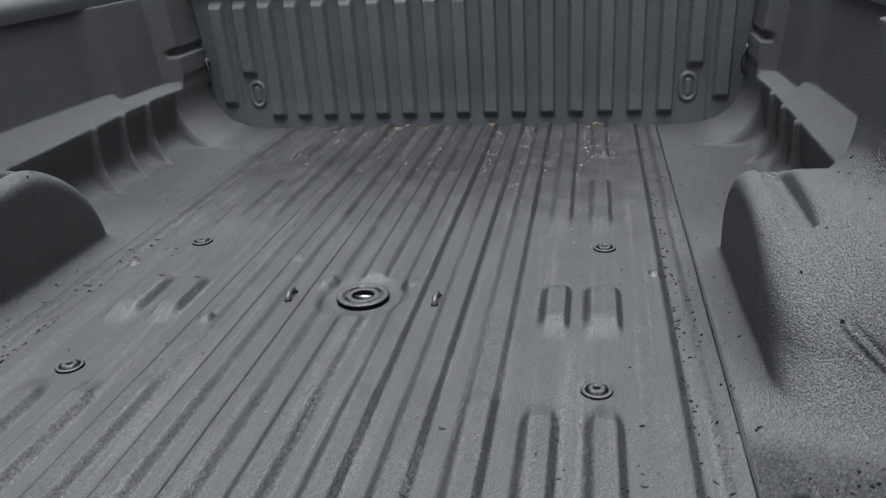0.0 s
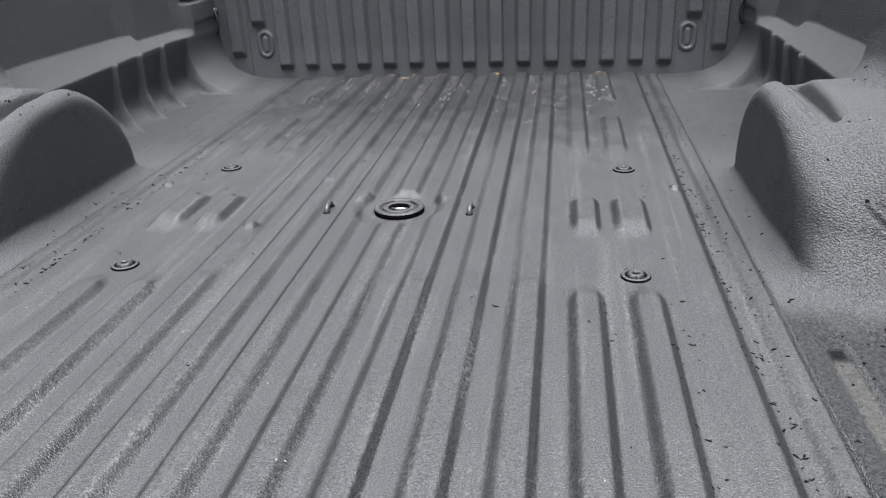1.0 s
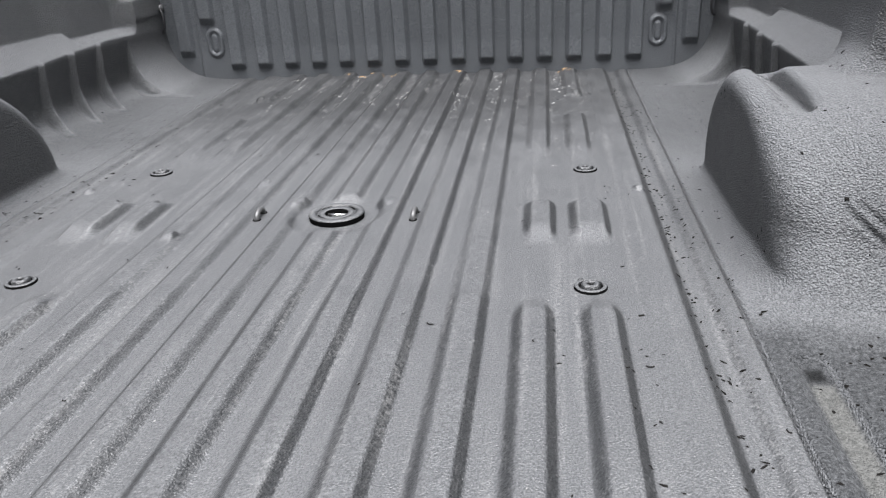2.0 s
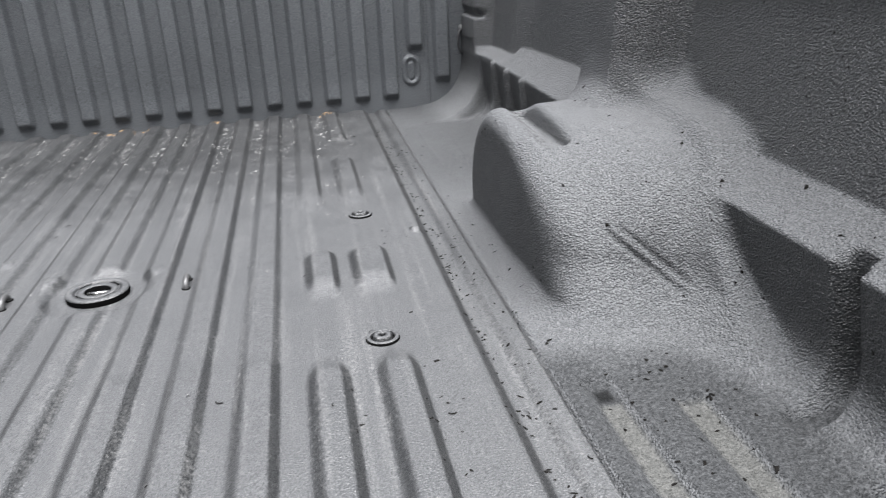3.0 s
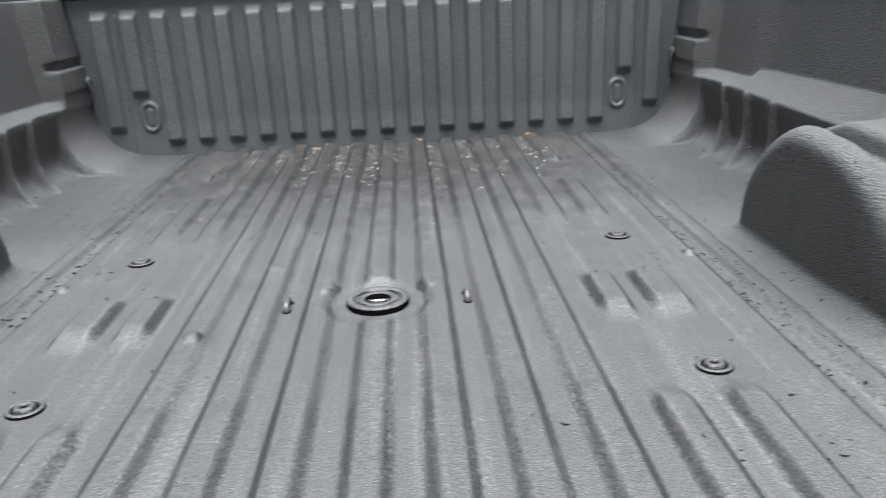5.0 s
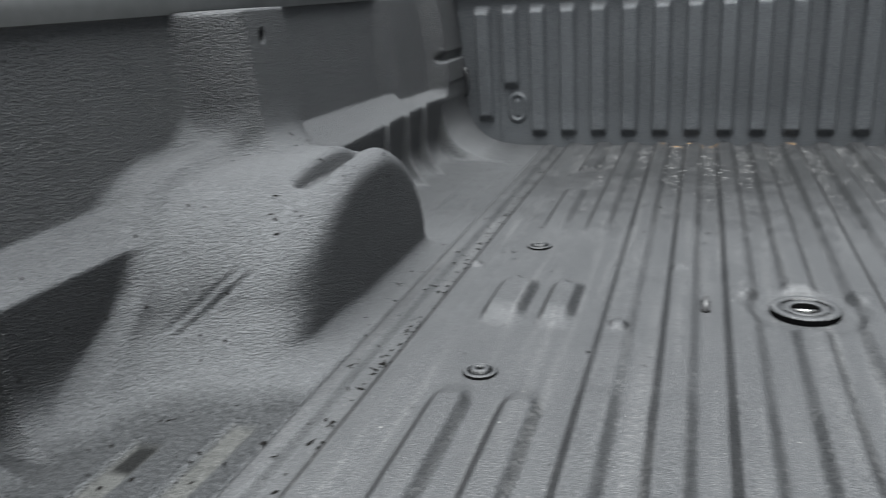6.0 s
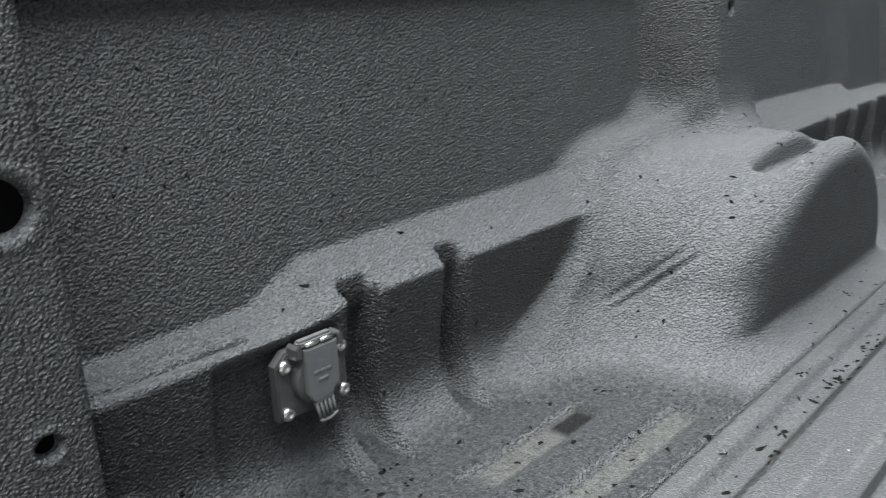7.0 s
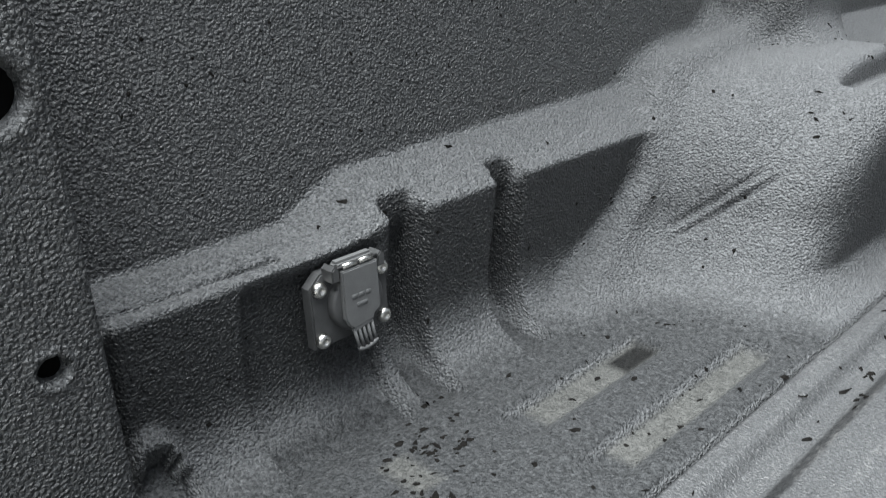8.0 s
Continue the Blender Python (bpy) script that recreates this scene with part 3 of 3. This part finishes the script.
def chain_loop(x):
    root = new("chain_loop")
    tagged(root, "small dark steel safety chain loop in the floor", "chain loop", "chain loops beside the coupler")
    root.location = (x, -0.006, 0)
    bm = bmesh.new()
    pts = [(0, -0.018, -0.012), (0, -0.018, 0.002)] + [(0, -0.018 * math.cos(a), 0.002 + 0.010 * math.sin(a)) for a in np.linspace(0.2, math.pi - 0.2, 9)] + [(0, 0.018, 0.002), (0, 0.018, -0.012)]
    tube(bm, pts, 0.0046, 12)
    part("rod", bm, LOOP_STEEL, root, "bent round steel rod")
    for e in (-1, 1):
        bm = bmesh.new()
        ring_profile(bm, ((0.0050, 0.0012), (0.0070, 0.0012), (0.0075, -0.002)), 20, (0, e * 0.018))
        part("grommet", bm, VOID, root)
    return root


first = chain_loop(-0.137)
copy_thing(first, pose(0.136, -0.006, 0))


# ---- trailer connector on the side wall ----
def slab(bm, outline, x0, x1, bevel):
    """A flat moulding: an outline in y and z, thick from x0 to x1, with eased front edges."""
    back = [bm.verts.new((x0, y, z)) for y, z in outline]
    front = [bm.verts.new((x1, y, z)) for y, z in outline]
    k = len(outline)
    bm.faces.new(back)
    top = bm.faces.new(front)
    for i in range(k):
        bm.faces.new((back[i], back[(i + 1) % k], front[(i + 1) % k], front[i]))
    bmesh.ops.bevel(bm, geom=list(top.edges), offset=bevel, segments=2, affect="EDGES")


def trailer_connector():
    root = new("trailer_connector")
    tagged(root, "black plastic trailer wiring socket with closed flap and zinc bolts", "trailer connector")
    root.matrix_basis = pose(-0.8485, -0.809, 0.115)
    # plate with cut corners
    bm = bmesh.new()
    slab(bm, ((-0.0395, -0.0300), (0.0395, -0.0300), (0.0395, 0.0290), (0.0300, 0.0345), (-0.0280, 0.0345), (-0.0395, 0.0240)), -0.006, 0.005, 0.0016)
    part("mount_plate", bm, BLACK_PLASTIC, root, smooth=False)
    bm = bmesh.new()
    loops = ring_profile(bm, ((0.0265, 0.0), (0.0265, 0.0105), (0.0255, 0.0130), (0.0235, 0.0140)), 40)
    bm.faces.new(loops[-1])
    bmesh.ops.rotate(bm, verts=bm.verts, cent=(0, 0, 0), matrix=Matrix.Rotation(math.radians(90), 3, "Y"))
    bmesh.ops.translate(bm, verts=bm.verts, vec=(0, 0.002, 0.004))
    part("socket_body", bm, BLACK_PLASTIC, root)
    # flap: square shoulders, notched at the foot where the tab joins
    bm = bmesh.new()
    slab(bm, ((-0.0085, -0.0165), (0.0120, -0.0135), (0.0120, -0.0075), (0.0200, -0.0060), (0.0200, 0.0365), (-0.0165, 0.0365), (-0.0165, -0.0060), (-0.0130, -0.0130)), 0.0145, 0.0190, 0.0010)
    flap = part("flap", bm, GREY_PLASTIC, root, "grey plastic flap with worn moulded lettering", smooth=False)
    for y0, w, z0 in ((-0.0060, 0.0055, 0.012), (0.0010, 0.0060, 0.012), (0.0080, 0.0055, 0.012), (0.0010, 0.0110, 0.004)):
        bm = bmesh.new()
        box(bm, 0.0188, 0.0194, y0 - w / 2, y0 + w / 2, z0 - 0.0020, z0 + 0.0020, 0.0002, 1)
        part("moulded_bar", bm, GREY_PLASTIC, flap)
    # pull tab: five fanned fingers under a bar, joined at the tip
    bm = bmesh.new()
    slab(bm, ((-0.0095, -0.0195), (0.0115, -0.0165), (0.0115, -0.0125), (-0.0100, -0.0155)), 0.0152, 0.0186, 0.0006)
    tab = part("pull_tab", bm, GREY_PLASTIC, root, "slotted grey pull tab", smooth=False)
    for k in range(5):
        bm = bmesh.new()
        y0, y1 = -0.0084 + k * 0.0047, -0.0050 + k * 0.0044
        tube(bm, [(0.0170, y0, -0.0170), (0.0178, (y0 + y1) / 2, -0.027), (0.0184, y1, -0.0360 + 0.0006 * k)], 0.0015, 8)
        part("grip_finger", bm, GREY_PLASTIC, tab)
    bm = bmesh.new()
    tube(bm, [(0.0184, -0.0060, -0.0345), (0.0184, -0.0035, -0.0372), (0.0184, 0.0045, -0.0375), (0.0184, 0.0115, -0.0355), (0.0184, 0.0138, -0.0330)], 0.0019, 8)
    part("grip_tip", bm, GREY_PLASTIC, tab)
    for e in (-1, 1):
        bm = bmesh.new()
        c = 0.002 + e * 0.0235
        slab(bm, ((c - 0.0036, 0.0290), (c + 0.0036, 0.0290), (c + 0.0036, 0.0390), (c, 0.0420), (c - 0.0036, 0.0390)), 0.003, 0.0175, 0.0010)
        part("hinge_lug", bm, BLACK_PLASTIC, root, smooth=False)
    bm = bmesh.new()
    box(bm, 0.003, 0.0125, -0.0180, 0.0215, 0.0350, 0.0430, 0.0022, 2)
    part("hood", bm, GREY_PLASTIC, root, smooth=False)
    bm = bmesh.new()
    tube(bm, [(0.0155, -0.0185, 0.0395), (0.0155, 0.0220, 0.0395)], 0.0013, 10)
    part("hinge_rod", bm, DARK_STEEL, root)
    for y0, y1 in ((-0.0135, 0.0005), (0.0030, 0.0165)):
        bm = bmesh.new()
        tube(bm, [(0.0158, y0, 0.0397), (0.0158, y1, 0.0397)], 0.0022, 12)
        part("hinge_pin", bm, STEEL, root, "bright steel hinge pin")
    for y, z in ((-0.0315, 0.0225), (-0.0325, -0.0225), (0.0325, 0.0225), (0.0325, -0.0225)):
        bm = bmesh.new()
        # domed head with a sunken drive
        loops = ring_profile(bm, ((0.0066, 0.0048), (0.0068, 0.0066), (0.0060, 0.0092), (0.0042, 0.0104), (0.0026, 0.0106), (0.0022, 0.0088)), 24)
        bm.faces.new(loops[-1])
        bmesh.ops.rotate(bm, verts=bm.verts, cent=(0, 0, 0), matrix=Matrix.Rotation(math.radians(90), 3, "Y"))
        bmesh.ops.translate(bm, verts=bm.verts, vec=(0, y, z))
        part("bolt", bm, STEEL, root, "zinc-plated bolt head")
    return root


trailer_connector()


# ---- tie-down rings in the front corners ----
def tie_down(side):
    root = new("tie_down_ring")
    tagged(root, "black wire tie-down ring hanging in the front corner", "tie-down ring", "tie-down rings")
    root.location = (side * 0.850, 1.232, 0.205)
    bm = bmesh.new()
    box(bm, -0.010, 0.010, 0.006, 0.028, 0.012, 0.036, 0.003, 2)
    part("bracket", bm, BLACK_PLASTIC, root)
    bm = bmesh.new()
    tube(bm, [(side * 0.013 * math.cos(a) - side * 0.004, 0.010 * math.cos(a), 0.036 * math.sin(a) - 0.012) for a in np.linspace(0, 2 * math.pi, 28, endpoint=False)], 0.0035, 10, close=True)
    part("ring", bm, DARK_STEEL, root)
    return root


for s in (-1, 1):
    tie_down(s)


# ---- loose dirt ----
def crumb(verts, faces, at, normal, size, stretch, rng):
    n = Vector(normal).normalized()
    t = n.cross(Vector((rng.uniform(-1, 1), rng.uniform(-1, 1), rng.uniform(-1, 1)))).normalized()
    u = n.cross(t)
    k, base = rng.randint(5, 7), len(verts)
    for i in range(k):
        a, r = 2 * math.pi * i / k, size * rng.uniform(0.3, 1.25)
        verts.append(tuple(Vector(at) + t * (r * stretch * math.cos(a)) + u * (r * math.sin(a)) + n * 0.0002))
    verts.append(tuple(Vector(at) + n * size * rng.uniform(0.35, 0.7) + t * size * rng.uniform(-0.4, 0.4)))
    for i in range(k):
        faces.append((base + i, base + (i + 1) % k, base + k))


def dirt(name, label, category, mat, spots):
    verts, faces = [], []
    rng = random.Random(name)
    for at, normal, size, stretch in spots:
        crumb(verts, faces, at, normal, size, stretch, rng)
    me = bpy.data.meshes.new(name)
    me.from_pydata(verts, [], faces)
    me.materials.append(mat)
    ob = new(name, me)
    return tagged(ob, label, category, kind="stuff")


DARK_BIT = plain("dark_leaf_bit", (0.008, 0.0075, 0.007), 0.95, 0, 200, 0.3, 0.0003, 0.05)
PALE_GRIT = plain("pale_grit", (0.24, 0.238, 0.232), 0.85, 0, 200, 0.4, 0.0003, 0.2)
DRY_LEAF = plain("dry_leaf", (0.26, 0.165, 0.085), 0.7, 0, 150, 0.3)
rng = random.Random(5)


def on_floor(x, y):
    e = 0.002
    h = [float(floor_height(np.array([x + a]), np.array([y + b]))[0]) for a, b in ((0, 0), (e, 0), (0, e))]
    return (x, y, h[0]), (-(h[1] - h[0]) / e, -(h[2] - h[0]) / e, 1)


spots = []
for _ in range(520):
    side = rng.choice((-1, 1))
    x, y = side * (rng.gauss(0.549, 0.007) if rng.random() < 0.72 else rng.gauss(0.578, 0.012)), rng.uniform(-1.1, 1.15)
    if abs(x) < 0.6 and (side > 0 or y > -0.5 or rng.random() < 0.25):
        spots.append((*on_floor(x, y), rng.uniform(0.0012, 0.0029) * (1.35 if side < 0 and y < 0.3 else 1.0), rng.uniform(1.0, 2.8)))
for _ in range(26):
    spots.append((*on_floor(rng.uniform(-0.54, 0.54), rng.uniform(-0.6, 1.1)), rng.uniform(0.001, 0.0026), rng.uniform(1, 2.2)))
for x in (0.462, 0.455, 0.47, 0.374):
    for _ in range(7):
        spots.append((*on_floor(x + rng.uniform(-0.008, 0.008), rng.uniform(-0.9, -0.36)), rng.uniform(0.001, 0.003), rng.uniform(1, 2.5)))
dirt("leaf_crumbs", "dark leaf crumbs scattered along the floor gutters", "debris", DARK_BIT, spots)


def leaf_curls(count, who):
    """Thin curled flakes of dead leaf, each a bent strip with a rolled edge."""
    verts, faces = [], []
    for _ in range(count):
        side = who.choice((-1, 1))
        x, y = side * who.choice((who.gauss(0.575, 0.012), who.gauss(0.46, 0.02), who.uniform(0.1, 0.5))), who.uniform(-0.9, 1.0)
        (px, py, pz), _n = on_floor(x, y)
        size, turn, arc = who.uniform(0.003, 0.0065), who.uniform(0, 6.28), who.uniform(1.2, 2.6)
        base = len(verts)
        for i in range(7):
            a = arc * (i / 6 - 0.5)
            for r, up in ((1.0, 0.0002), (0.78, 0.0012)):
                u, v = size * r * math.cos(a), size * r * math.sin(a)
                verts.append((px + u * math.cos(turn) - v * math.sin(turn), py + u * math.sin(turn) + v * math.cos(turn), pz + up + 0.0004))
        for i in range(6):
            k = base + 2 * i
            faces.append((k, k + 1, k + 3, k + 2))
    me = bpy.data.meshes.new("leaf_curls")
    me.from_pydata(verts, [], faces)
    me.materials.append(DARK_BIT)
    return tagged(new("leaf_curls", me), "curled dark flakes of dead leaf on the floor", "debris", kind="stuff")


leaf_curls(90, random.Random(11))


def on_side(left, ok, count, small, large, who):
    """Random spots on a side panel where ok(x, y, z) holds."""
    x, y, z = SHEET
    found = []
    r, c = x.shape
    while len(found) < count:
        i, j = who.randrange(1, r - 1), who.randrange(1, c - 1)
        if ok(x[i, j], y[i, j], z[i, j]):
            p = Vector((x[i, j], y[i, j], z[i, j]))
            a = Vector((x[i + 1, j], y[i + 1, j], z[i + 1, j])) - p
            b = Vector((x[i, j + 1], y[i, j + 1], z[i, j + 1])) - p
            n = b.cross(a).normalized()
            if n.z - n.x < 0:
                n = -n
            s = -1 if left else 1
            found.append(((s * p.x, p.y, p.z), (s * n.x, n.y, n.z), who.uniform(small, large), who.uniform(1.0, 2.0)))
    return found


spots = []
for left in (False, True):
    spots += on_side(left, lambda x, y, z: z < 0.012 and x < 0.80 and -1.0 < y < -0.42, 70, 0.0008, 0.0034, rng)
    spots += on_side(left, lambda x, y, z: z < 0.012 and y > 0.3, 60, 0.0012, 0.0032, rng)
    spots += on_side(left, lambda x, y, z: 0.17 < z < 0.26 and -0.38 < y < 0.1 and x < 0.86, 40, 0.0012, 0.0034, rng)
    spots += on_side(left, lambda x, y, z: 0.02 < z < 0.17 and -0.45 < y < -0.1 and x < 0.84, 8, 0.0012, 0.003, rng)
    spots += on_side(left, lambda x, y, z: z < 0.01 and x < 0.66 and -0.4 < y < 0.3, 22, 0.0012, 0.003, rng)
    spots += on_side(left, lambda x, y, z: 0.15 < z < 0.21 and x > 0.87 and y < -0.3, 6, 0.002, 0.0045, rng)
    spots += on_side(left, lambda x, y, z: z > 0.21 and x > 0.9 and y < -0.1, 200, 0.0006, 0.0018, rng)
    spots += on_side(left, lambda x, y, z: 0.05 < z < 0.15 and x > 0.84 and y < -0.4, 34, 0.0008, 0.0024, rng)
for cx, cy, wide, count in ((-0.782, -0.778, 0.013, 26), (-0.748, -0.818, 0.016, 34), (-0.826, -0.745, 0.010, 8), (0.70, -0.52, 0.03, 16)):
    # clumps of wet leaf
    for at, normal, size, stretch in on_side(cx < 0, lambda x, y, z: math.hypot(x - abs(cx), y - cy) < 2.6 * wide, count, 0.0010, 0.0038, rng):
        spots.append((at, normal, size, stretch))
dirt("dirt_flecks", "dark wet flecks of dirt on the side walls", "debris", DARK_BIT, spots)

spots = []
for _ in range(420):
    # loose clusters caught beside the ribs
    k, y = rng.randint(-5, 5), 1.245 - abs(rng.gauss(0, 0.30))
    x = k * PITCH + rng.choice((-1, 1)) * rng.uniform(0.020, 0.043)
    for _ in range(rng.randint(1, 6)):
        px, py = x + rng.gauss(0, 0.006), y + rng.gauss(0, 0.035)
        if abs(px) < 0.56 and 0.2 < py < 1.255:
            spots.append((*on_floor(px, py), rng.uniform(0.0007, 0.0016) * rng.choice((1, 1, 1, 1.8)), rng.uniform(1, 2.6)))
for _ in range(950):
    x, y = rng.uniform(-0.54, 0.54), 1.245 - abs(rng.gauss(0, 0.45))
    spots.append((*on_floor(x, y), rng.uniform(0.0007, 0.0016), rng.uniform(1, 2.0)))
for _ in range(150):
    spots.append((*on_floor(rng.uniform(-0.55, 0.55), rng.uniform(-1.0, 0.6)), rng.uniform(0.0006, 0.0016), 1.2))
dirt("pale_grit", "pale grit lying between the floor ribs at the front", "grit", PALE_GRIT, spots)

spots = [(*on_floor(x + rng.uniform(-0.02, 0.02), 1.235 + rng.uniform(-0.012, 0.012)), rng.uniform(0.002, 0.0045), rng.uniform(1.5, 3)) for x in (-0.22, -0.20, -0.14, -0.13, 0.42, 0.40, -0.24, 0.1) for _ in range(3)]
dirt("dry_leaves", "orange brown dry leaf scraps along the front panel", "leaf scraps", DRY_LEAF, spots)
